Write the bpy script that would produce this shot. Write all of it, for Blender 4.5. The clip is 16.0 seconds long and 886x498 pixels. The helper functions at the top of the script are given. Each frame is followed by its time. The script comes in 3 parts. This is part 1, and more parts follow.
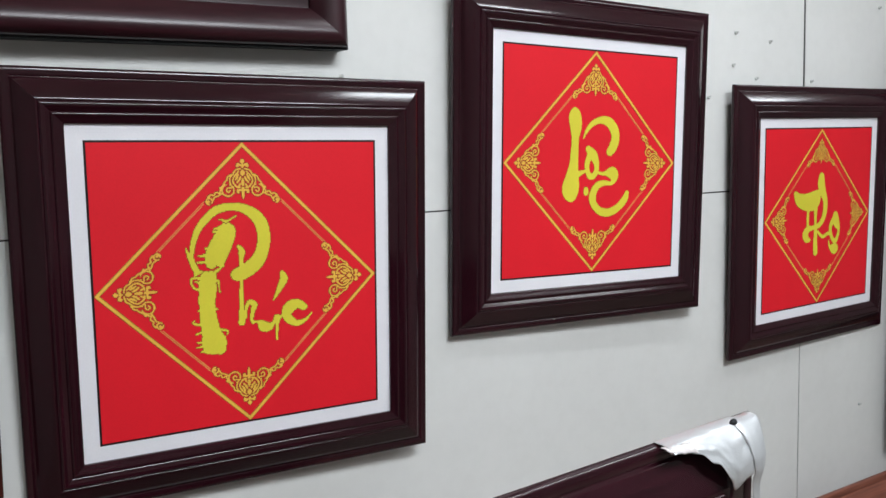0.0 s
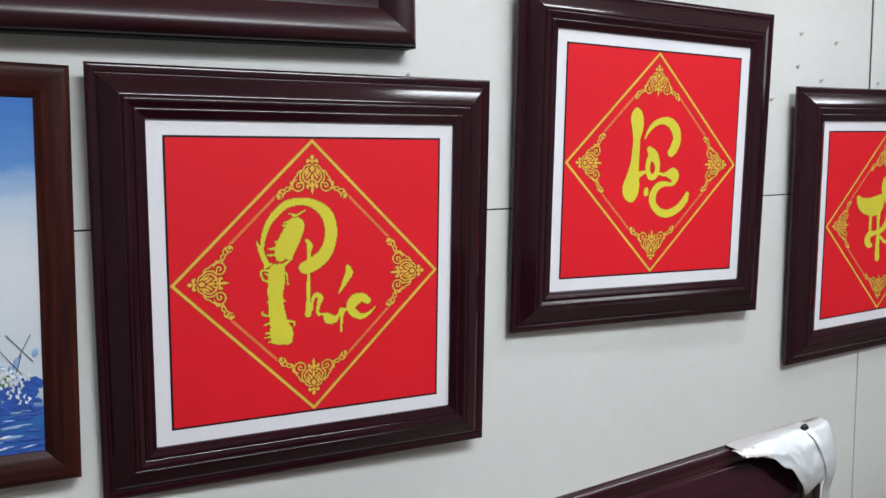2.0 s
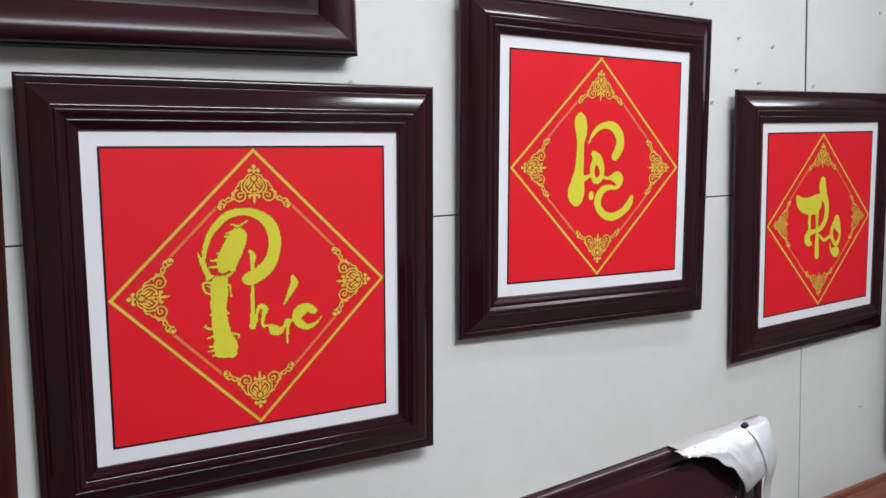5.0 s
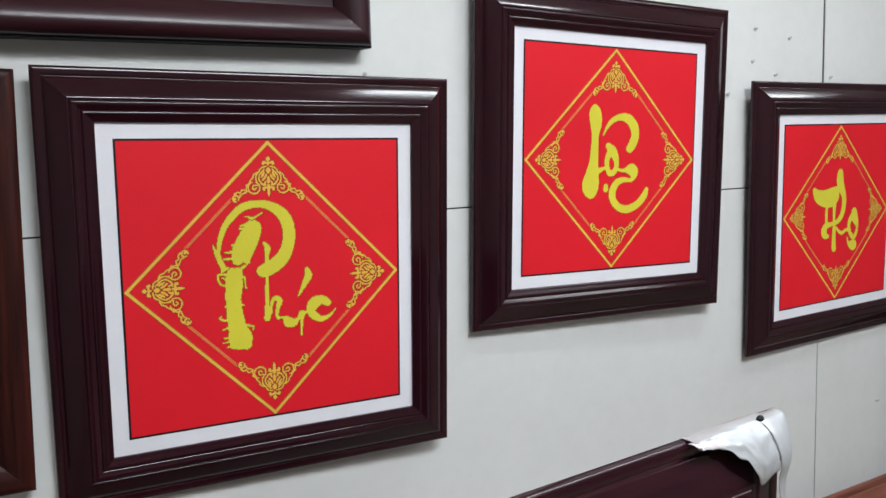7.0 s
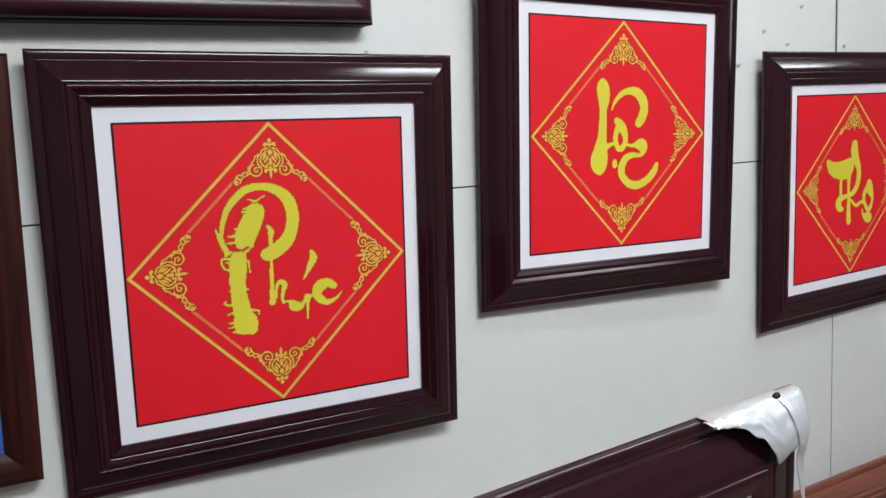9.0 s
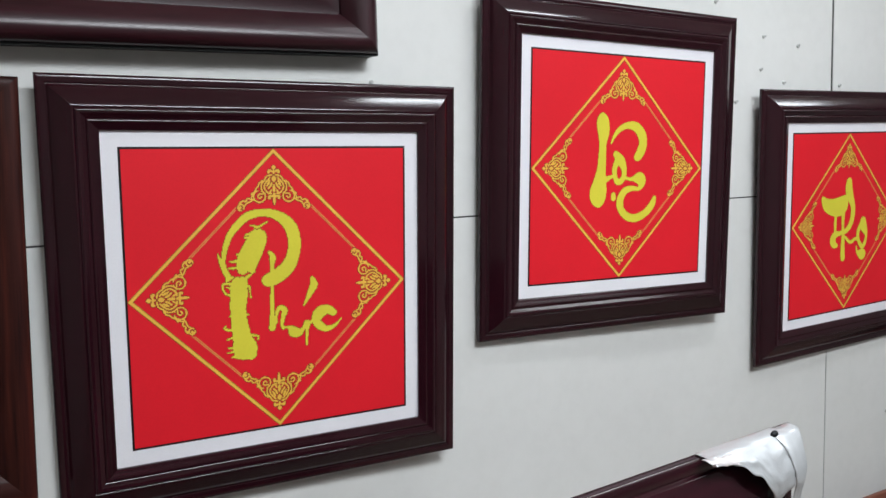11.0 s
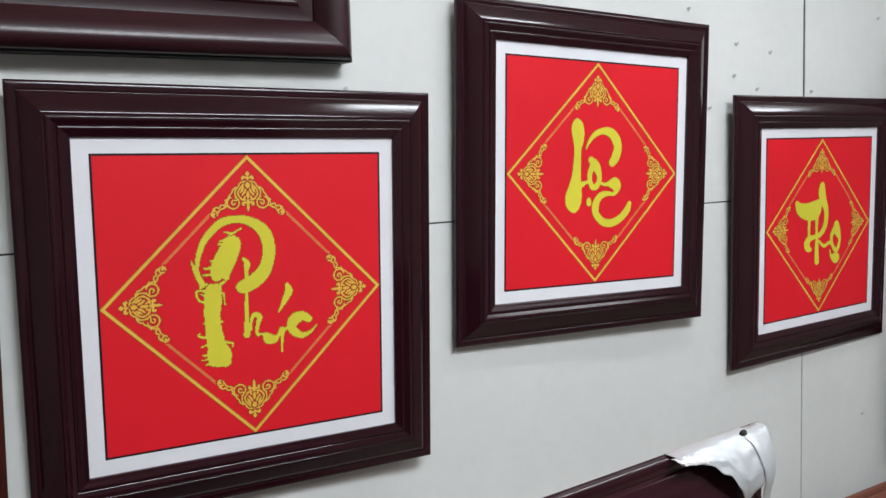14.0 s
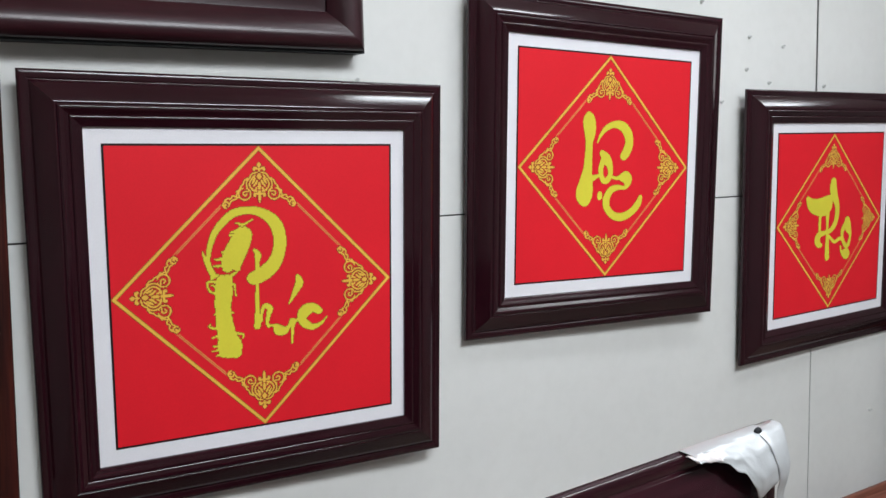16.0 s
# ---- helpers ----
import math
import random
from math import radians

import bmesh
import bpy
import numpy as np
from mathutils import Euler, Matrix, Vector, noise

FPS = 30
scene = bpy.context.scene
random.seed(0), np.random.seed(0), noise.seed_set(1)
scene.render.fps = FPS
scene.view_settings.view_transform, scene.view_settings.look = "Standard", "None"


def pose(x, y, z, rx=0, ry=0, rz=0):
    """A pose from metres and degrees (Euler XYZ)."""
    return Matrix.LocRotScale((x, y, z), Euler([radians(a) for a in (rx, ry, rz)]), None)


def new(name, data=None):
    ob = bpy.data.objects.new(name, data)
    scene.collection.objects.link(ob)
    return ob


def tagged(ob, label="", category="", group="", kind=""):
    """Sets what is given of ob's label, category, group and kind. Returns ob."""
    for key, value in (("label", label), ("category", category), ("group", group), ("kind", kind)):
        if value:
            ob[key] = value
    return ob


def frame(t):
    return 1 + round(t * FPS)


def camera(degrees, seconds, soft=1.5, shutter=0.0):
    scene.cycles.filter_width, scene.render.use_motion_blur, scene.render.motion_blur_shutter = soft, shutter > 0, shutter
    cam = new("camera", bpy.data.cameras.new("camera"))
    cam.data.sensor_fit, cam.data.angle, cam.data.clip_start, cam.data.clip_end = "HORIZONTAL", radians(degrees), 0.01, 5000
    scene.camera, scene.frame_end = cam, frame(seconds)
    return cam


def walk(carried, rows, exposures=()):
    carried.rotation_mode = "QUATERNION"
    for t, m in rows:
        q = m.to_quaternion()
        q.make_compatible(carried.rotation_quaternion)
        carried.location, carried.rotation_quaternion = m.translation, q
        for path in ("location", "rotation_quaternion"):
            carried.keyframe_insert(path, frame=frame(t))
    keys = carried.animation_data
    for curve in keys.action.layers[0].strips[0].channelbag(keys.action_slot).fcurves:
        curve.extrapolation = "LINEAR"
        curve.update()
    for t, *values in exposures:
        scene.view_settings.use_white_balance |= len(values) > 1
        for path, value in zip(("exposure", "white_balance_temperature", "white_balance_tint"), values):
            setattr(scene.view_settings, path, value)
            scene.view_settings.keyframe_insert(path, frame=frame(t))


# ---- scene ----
cam = camera(57.04, 16.0, 1.5)
# seconds, eye in metres, then the turn in degrees as pose() takes it
PATH = [
    (0.0, -0.1682, -1.2105, 1.5141, 83.829, 1.754, -31.547),
    (0.5, -0.1724, -1.2135, 1.5196, 85.025, 1.897, -31.421),
    (1.0, -0.1758, -1.2138, 1.5208, 85.727, 1.881, -31.179),
    (1.5, -0.1970, -1.2043, 1.5239, 83.782, 1.095, -29.262),
    (2.0, -0.2056, -1.2086, 1.5206, 83.535, 0.837, -28.521),
    (2.5, -0.1976, -1.2163, 1.5217, 84.891, 1.623, -30.175),
    (3.0, -0.1850, -1.2237, 1.5201, 84.947, 1.859, -33.354),
    (3.5, -0.1846, -1.2209, 1.5214, 84.910, 2.290, -33.096),
    (4.0, -0.1950, -1.2129, 1.5221, 83.936, 1.203, -31.864),
    (4.5, -0.1903, -1.2107, 1.5215, 84.012, 1.572, -31.955),
    (7.0, -0.1901, -1.2101, 1.5193, 83.470, 1.785, -30.812),
    (7.5, -0.1921, -1.2109, 1.5186, 83.616, 1.407, -30.592),
    (8.0, -0.1812, -1.2012, 1.5145, 82.797, 1.929, -29.731),
    (8.5, -0.1677, -1.1958, 1.5091, 82.205, 2.723, -29.672),
    (9.0, -0.1741, -1.1951, 1.5134, 82.229, 2.979, -30.204),
    (11.5, -0.1878, -1.1972, 1.5229, 84.120, 1.417, -30.385),
    (12.0, -0.1848, -1.1914, 1.5187, 83.206, 1.609, -29.541),
    (12.5, -0.1822, -1.1873, 1.5182, 82.877, 1.695, -28.801),
    (13.0, -0.1770, -1.1916, 1.5169, 83.506, 1.874, -28.503),
    (13.5, -0.1665, -1.1937, 1.5136, 83.716, 2.349, -30.322),
    (14.0, -0.1781, -1.2055, 1.5166, 84.535, 1.990, -31.745),
    (14.5, -0.1920, -1.2067, 1.5224, 84.938, 1.778, -32.434),
    (15.0, -0.1938, -1.2016, 1.5210, 84.212, 1.427, -31.768),
    (15.5, -0.1938, -1.1994, 1.5208, 84.033, 1.086, -31.116),
    (16.0, -0.1846, -1.1973, 1.5193, 83.923, 1.501, -31.369),
]
walk(cam, [(t, pose(x, y, z, a, b, c)) for t, x, y, z, a, b, c in PATH], [(0.0, 0.0), (16.0, 0.0)])

# ---- light: a closed shop room, near ceiling tubes, far tubes added as fill ----
world = bpy.data.worlds.new("world")
scene.world = world
world.use_nodes = True
world.node_tree.nodes["Background"].inputs[0].default_value = (0.55, 0.6, 0.65, 1)
world.node_tree.nodes["Background"].inputs[1].default_value = 0.2
CEILING = 2.85
TUBES = [(1.27, -0.68), (3.05, -0.68), (-0.75, -2.75), (0.55, -1.9), (3.2, -2.75)]  # middle x, y
# the three far lamps are unseen fill, added for more frontal light
NEAR_POWER, FILL_POWER = 7.5, 63.0
FILL_SHARE = {-0.75: 0.12, 0.55: 1.10, 3.2: 0.20}
for lx, ly in TUBES:
    near = ly > -1.0
    lamp_data = bpy.data.lights.new("tube_light", "AREA")
    lamp_data.shape, lamp_data.size, lamp_data.size_y = "RECTANGLE", 0.75 if near else 1.2, 0.10 if near else 0.60
    lamp_data.energy, lamp_data.color = NEAR_POWER * (0.6 if lx > 2 else 1.0) if near else FILL_POWER * FILL_SHARE[lx], (0.95, 0.945, 0.94) if lx < 0 else (0.865, 0.935, 1.0)
    new("tube_light", lamp_data).matrix_world = pose(lx, ly, CEILING - 0.105)

# ---- materials ----


def material(name, base, rough=0.5, metal=0.0, coat=0.0, spec=0.5):
    m = bpy.data.materials.new(name)
    m.use_nodes = True
    p = m.node_tree.nodes["Principled BSDF"]
    p.inputs["Base Color"].default_value = (*base, 1)
    p.inputs["Roughness"].default_value = rough
    p.inputs["Metallic"].default_value = metal
    p.inputs["Coat Weight"].default_value = coat
    p.inputs["Coat Roughness"].default_value = 0.08
    p.inputs["Specular IOR Level"].default_value = spec
    return m


def node(m, kind, **values):
    n = m.node_tree.nodes.new(kind)
    for key, value in values.items():
        n.inputs[key.replace("_", " ")].default_value = value
    return n


def noise_of(m, scale, stretch=(1, 1, 1), detail=6.0, rough=0.55):
    coord = m.node_tree.nodes.new("ShaderNodeTexCoord")
    mapping = m.node_tree.nodes.new("ShaderNodeMapping")
    mapping.inputs["Scale"].default_value = stretch
    tex = node(m, "ShaderNodeTexNoise", Scale=scale, Detail=detail, Roughness=rough)
    m.node_tree.links.new(coord.outputs["Object"], mapping.inputs["Vector"])
    m.node_tree.links.new(mapping.outputs["Vector"], tex.inputs["Vector"])
    return tex


def ramp(m, source, stops):
    r = m.node_tree.nodes.new("ShaderNodeValToRGB")
    while len(r.color_ramp.elements) < len(stops):
        r.color_ramp.elements.new(0.5)
    for e, (at, colour) in zip(r.color_ramp.elements, stops):
        e.position, e.color = at, (*colour, 1)
    m.node_tree.links.new(source, r.inputs["Fac"])
    return r


def mix(m, kind, factor, a, b):
    n = m.node_tree.nodes.new("ShaderNodeMix")
    n.data_type, n.blend_type = "RGBA", kind
    if isinstance(factor, float):
        n.inputs[0].default_value = factor
    else:
        m.node_tree.links.new(factor, n.inputs[0])
    m.node_tree.links.new(a, n.inputs[6])
    m.node_tree.links.new(b, n.inputs[7])
    return n.outputs[2]


def bsdf(m):
    return m.node_tree.nodes["Principled BSDF"]


def colour_from(m, out):
    m.node_tree.links.new(out, bsdf(m).inputs["Base Color"])


def rough_from(m, source, low, high):
    r = node(m, "ShaderNodeMapRange", To_Min=low, To_Max=high)
    m.node_tree.links.new(source, r.inputs["Value"])
    m.node_tree.links.new(r.outputs[0], bsdf(m).inputs["Roughness"])


def bump_from(m, source, strength, distance):
    b = node(m, "ShaderNodeBump", Strength=strength, Distance=distance)
    m.node_tree.links.new(source, b.inputs["Height"])
    m.node_tree.links.new(b.outputs[0], bsdf(m).inputs["Normal"])


def wood(name, dark, mid, light, along, rough=(0.24, 0.36), coat=0.35, bump=0.03, streaks=0.72, spec=0.5):
    """Stained, lacquered wood with the grain along x or z."""
    m = material(name, mid, 0.3, coat=coat, spec=spec)
    fine, wide = ((1.5, 34, 34), (0.7, 12, 12)) if along == "x" else ((34, 34, 1.5), (12, 12, 0.7))
    grain, streak = noise_of(m, 5.0, fine, 8.0), noise_of(m, 3.0, wide, 4.0)
    a = ramp(m, grain.outputs["Fac"], [(0.30, dark), (0.55, mid), (0.78, light)])
    b = ramp(m, streak.outputs["Fac"], [(0.32, (streaks, streaks, streaks)), (0.7, (1.0, 1.0, 1.0))])
    colour_from(m, mix(m, "MULTIPLY", 1.0, a.outputs[0], b.outputs[0]))
    rough_from(m, streak.outputs["Fac"], *rough)
    bump_from(m, grain.outputs["Fac"], bump, 0.0006)
    return m


DARK_WOOD = {d: wood("maroon_lacquered_wood_" + d, (0.018, 0.0030, 0.0060), (0.026, 0.0044, 0.0084), (0.035, 0.0060, 0.0112), d, (0.115, 0.165), 0.0) for d in "xz"}
SATIN_WOOD = {d: wood("maroon_satin_wood_" + d, (0.021, 0.0028, 0.0060), (0.032, 0.0042, 0.0088), (0.043, 0.0058, 0.0116), d, (0.26, 0.36), 0.0) for d in "xz"}
RED_WOOD = {d: wood("mahogany_wood_" + d, (0.020, 0.0035, 0.003), (0.056, 0.010, 0.0065), (0.105, 0.019, 0.011), d, (0.38, 0.52), 0.0, 0.03, 0.45, 0.22) for d in "xz"}
BROWN_WOOD = {d: wood("red_brown_wood_" + d, (0.16, 0.045, 0.026), (0.24, 0.075, 0.045), (0.3, 0.1, 0.06), d, (0.35, 0.5), 0.15) for d in "xz"}

PANEL = material("painted_panel", (0.74, 0.745, 0.72), 0.42)
_n, _s = noise_of(PANEL, 1.6, (1, 1, 1), 5.0), noise_of(PANEL, 38.0, (1, 1, 1), 4.0)
_a = ramp(PANEL, _n.outputs["Fac"], [(0.3, (0.705, 0.70, 0.675)), (0.7, (0.775, 0.77, 0.745))])
_b = ramp(PANEL, _s.outputs["Fac"], [(0.25, (0.95, 0.95, 0.945)), (0.6, (1, 1, 1))])
colour_from(PANEL, mix(PANEL, "MULTIPLY", 0.6, _a.outputs[0], _b.outputs[0]))
rough_from(PANEL, _n.outputs["Fac"], 0.36, 0.5)
bump_from(PANEL, noise_of(PANEL, 180.0).outputs["Fac"], 0.12, 0.0006)

PLASTER = material("wall_paint", (0.4, 0.39, 0.37), 0.7)
_n = noise_of(PLASTER, 2.0)
colour_from(PLASTER, ramp(PLASTER, _n.outputs["Fac"], [(0.3, (0.26, 0.25, 0.24)), (0.7, (0.34, 0.33, 0.32))]).outputs[0])
CEIL = material("ceiling_paint", (0.78, 0.78, 0.76), 0.8)
BACKING = material("dark_backing_board", (0.05, 0.048, 0.045), 0.8)
FLOOR = material("floor_tile", (0.35, 0.33, 0.3), 0.35)
_n = noise_of(FLOOR, 3.0)
colour_from(FLOOR, ramp(FLOOR, _n.outputs["Fac"], [(0.3, (0.16, 0.135, 0.11)), (0.7, (0.23, 0.19, 0.155))]).outputs[0])


def printed(name, base, spread=0.06, rough=0.5, spec=0.3):
    """Ink on woven paper: slight blotches and a fine thread relief."""
    m = material(name, base, rough, spec=spec)
    blot = noise_of(m, 6.0, (1, 1, 1), 5.0)
    lo, hi = tuple(c * (1 - spread) for c in base), tuple(min(1.0, c * (1 + spread)) for c in base)
    a = ramp(m, blot.outputs["Fac"], [(0.3, lo), (0.7, hi)])
    fine = noise_of(m, 420.0, (1, 1, 1), 2.0)
    b = ramp(m, fine.outputs["Fac"], [(0.3, (0.95, 0.95, 0.95)), (0.6, (1, 1, 1))])
    colour_from(m, mix(m, "MULTIPLY", 0.7, a.outputs[0], b.outputs[0]))
    bump_from(m, fine.outputs["Fac"], 0.15, 0.0003)
    return m


WHITE_PAPER = printed("white_paper", (0.84, 0.82, 0.85), 0.015)
RED_INK = printed("red_ink", (0.78, 0.0125, 0.024), 0.04, 0.55, 0.25)
BLACK_INK = printed("black_ink", (0.012, 0.008, 0.008), 0.1)
YELLOW_INK = printed("yellow_ink", (0.72, 0.64, 0.050), 0.06)
GOLD_INK = printed("gold_ink", (0.84, 0.49, 0.07), 0.08)
DULL_GOLD_INK = printed("dull_gold_ink", (0.76, 0.30, 0.08), 0.08)
OLIVE_INK = printed("olive_ink", (0.24, 0.11, 0.012), 0.1)
RED_BROWN_INK = printed("red_brown_ink", (0.30, 0.03, 0.012), 0.1)
CREAM_PAPER = printed("cream_paper", (0.78, 0.66, 0.40), 0.05)
PLUG = material("white_plug", (0.6, 0.6, 0.58), 0.5)
LAMP_WHITE = material("white_enamel", (0.8, 0.8, 0.8), 0.4)
BLACK_EDGE = material("matt_black", (0.008, 0.009, 0.011), 0.6, 0.0, 0.0, 0.3)
GLOW = material("lit_tube", (0.9, 0.9, 0.9), 0.4)
bsdf(GLOW).inputs["Emission Color"].default_value = (0.95, 0.98, 1.0, 1)
bsdf(GLOW).inputs["Emission Strength"].default_value = 6.0

# ---- mesh helpers ----


def finish(bm, name, mat, parent=None, label="", smooth=None):
    bmesh.ops.recalc_face_normals(bm, faces=bm.faces)
    me = bpy.data.meshes.new(name)
    bm.to_mesh(me)
    bm.free()
    me.materials.append(mat)
    if smooth is not None:
        me.polygons.foreach_set("use_smooth", [True] * len(me.polygons))
        me.set_sharp_from_angle(angle=radians(smooth))
    ob = new(name, me)
    if parent is not None:
        ob.parent = parent
    if label:
        tagged(ob, label)
    return ob


def part(name, bm, mat, parent, label="", smooth=None):
    return finish(bm, name, mat, parent, label, smooth)


def box(bm, lo, hi, bevel=0.0):
    r = bmesh.ops.create_cube(bm, size=1.0)
    vs = r["verts"]
    for v in vs:
        v.co = Vector([lo[i] + (v.co[i] + 0.5) * (hi[i] - lo[i]) for i in range(3)])
    if bevel:
        es = list({e for v in vs for e in v.link_edges})
        bmesh.ops.bevel(bm, geom=es, offset=bevel, segments=2, affect="EDGES", profile=0.5)
    return bm


def boxed(lo, hi, bevel=0.0):
    return box(bmesh.new(), lo, hi, bevel)


def rail(half_w, half_h, profile, side, back=0.0):
    """One mitred side of a frame: profile of (distance in from the outer edge, height towards the viewer). Local x right, z up, front is -y."""
    bm = bmesh.new()
    rings = []
    for end in (-1, 1):
        ring = []
        for w, h in profile:
            a, b = half_w - w, half_h - w
            x, z = {"top": (end * a, b), "bottom": (end * a, -b), "left": (-a, end * b), "right": (a, end * b)}[side]
            ring.append(bm.verts.new((x, back - h, z)))
        rings.append(ring)
    n = len(profile)
    for i in range(n):
        j = (i + 1) % n
        bm.faces.new((rings[0][i], rings[0][j], rings[1][j], rings[1][i]))
    bm.faces.new(rings[0])
    bm.faces.new(rings[1])
    return bm


def rounded(points, steps=5):
    """A smooth profile through the points (Catmull-Rom)."""
    out = []
    for i in range(len(points) - 1):
        p0, p1, p2, p3 = (np.array(points[max(0, min(len(points) - 1, k))]) for k in (i - 1, i, i + 1, i + 2))
        for s in range(steps):
            t = s / steps
            out.append(tuple(0.5 * (2 * p1 + (p2 - p0) * t + (2 * p0 - 5 * p1 + 4 * p2 - p3) * t * t + (3 * p1 - p0 - 3 * p2 + p3) * t ** 3)))
    out.append(tuple(points[-1]))
    return out


# narrow moulding: a low outer lip, a groove, a broad quarter round that rises towards the picture, two beads that step down
MOULDING = ([(0.0, 0.0)] + rounded([(0.0, 0.0065), (0.0012, 0.0088), (0.0040, 0.0100), (0.0085, 0.0104), (0.0115, 0.0100)], 4)
            + rounded([(0.0125, 0.0092), (0.0140, 0.0094), (0.0165, 0.0116), (0.0205, 0.0144), (0.0255, 0.0174), (0.0310, 0.0205), (0.0365, 0.0234), (0.0410, 0.0253), (0.0430, 0.0254)], 5)
            + rounded([(0.0438, 0.0244), (0.0450, 0.0260), (0.0472, 0.0272), (0.0505, 0.0268), (0.0540, 0.0254), (0.0570, 0.0242)], 4)
            + rounded([(0.0578, 0.0234), (0.0590, 0.0247), (0.0612, 0.0254), (0.0640, 0.0246), (0.0680, 0.0232), (0.0718, 0.0220)], 4)
            + [(0.0735, 0.0212), (0.0735, 0.0100), (0.0735, 0.0)])
# wide, deep moulding: inner bead, flat, then a broad swelling that rises to the outer side
WIDE_MOULDING = ([(0.001, 0.0385)] + rounded([(0.0, 0.040), (0.002, 0.0470), (0.008, 0.0535), (0.016, 0.0565), (0.024, 0.0560), (0.034, 0.0522), (0.044, 0.0462), (0.052, 0.0402), (0.057, 0.0360)], 6)
                 + [(0.058, 0.0325), (0.078, 0.0310)]
                 + rounded([(0.079, 0.0318), (0.082, 0.0345), (0.087, 0.0338), (0.094, 0.0292), (0.099, 0.0262)], 4)
                 + [(0.101, 0.0250), (0.101, 0.0125), (0.050, 0.0125), (0.007, 0.0300)])
# added rails behind the wide moulding, for its dark underside
REAR_MOULDING = [(-0.002, 0.0), (-0.003, 0.0380), (0.004, 0.0380), (0.006, 0.0120), (0.094, 0.0120), (0.094, 0.0)]
# plain moulding: a flat face with a soft outer edge and a small inner step
PLAIN_MOULDING = ([(0.0, 0.0)] + rounded([(0.0, 0.014), (0.002, 0.018), (0.008, 0.0205), (0.020, 0.0200), (0.034, 0.0165)], 4)
                  + [(0.036, 0.0150), (0.043, 0.0125), (0.044, 0.0110), (0.044, 0.0)])


def frame_rails(thing, half_w, half_h, profile, woods, back=0.010, smooth=50):
    for side in ("top", "bottom", "left", "right"):
        part("frame_rail", rail(half_w, half_h, profile, side, back), woods["x" if side in ("top", "bottom") else "z"], thing, smooth=smooth)


def thing_at(name, m, label, category, group=""):
    e = new(name)
    e.matrix_world = m
    return tagged(e, label, category, group)


# ---- stitched print: strokes are laid on a grid of square stitches ----
SIDE = 0.42


def splined(points, steps=24):
    return rounded(points, steps)


def lay(mask, strokes, rough=0.0, seed=3):
    n = mask.shape[0]
    gy, gx = np.mgrid[0:n, 0:n]
    rng = np.random.RandomState(seed)
    for stroke in strokes:
        for u, v, r in splined(stroke):
            r = max(0.55 / n, r * (1 + rough * (rng.rand() - 0.5)))
            x, y = u * n - 0.5, v * n - 0.5
            k = int(r * n) + 2
            x0, x1, y0, y1 = max(0, int(x) - k), min(n, int(x) + k + 1), max(0, int(y) - k), min(n, int(y) + k + 1)
            mask[y0:y1, x0:x1] |= (gx[y0:y1, x0:x1] - x) ** 2 + (gy[y0:y1, x0:x1] - y) ** 2 <= (r * n) ** 2
    return mask


def grown(mask):
    g = mask.copy()
    g[1:] |= mask[:-1]
    g[:-1] |= mask[1:]
    g[:, 1:] |= mask[:, :-1]
    g[:, :-1] |= mask[:, 1:]
    return g


def stitches(mask, depth):
    """Runs of filled cells become quads that face the viewer."""
    n = mask.shape[0]
    cell, bm = SIDE / n, bmesh.new()
    for j in range(n):
        row, i = mask[j], 0
        while i < n:
            if not row[i]:
                i += 1
                continue
            k = i
            while k < n and row[k]:
                k += 1
            x0, x1, z0, z1 = (i * cell - SIDE / 2, k * cell - SIDE / 2, j * cell - SIDE / 2, (j + 1) * cell - SIDE / 2)
            bm.faces.new([bm.verts.new(c) for c in ((x0, -depth, z0), (x1, -depth, z0), (x1, -depth, z1), (x0, -depth, z1))])
            i = k
    return bm


def facing(bm, name, mat, parent, label=""):
    """Flat ink: keep the faces turned to the viewer."""
    me = bpy.data.meshes.new(name)
    bm.to_mesh(me)
    bm.free()
    me.materials.append(mat)
    ob = new(name, me)
    ob.parent = parent
    if label:
        tagged(ob, label)
    return ob


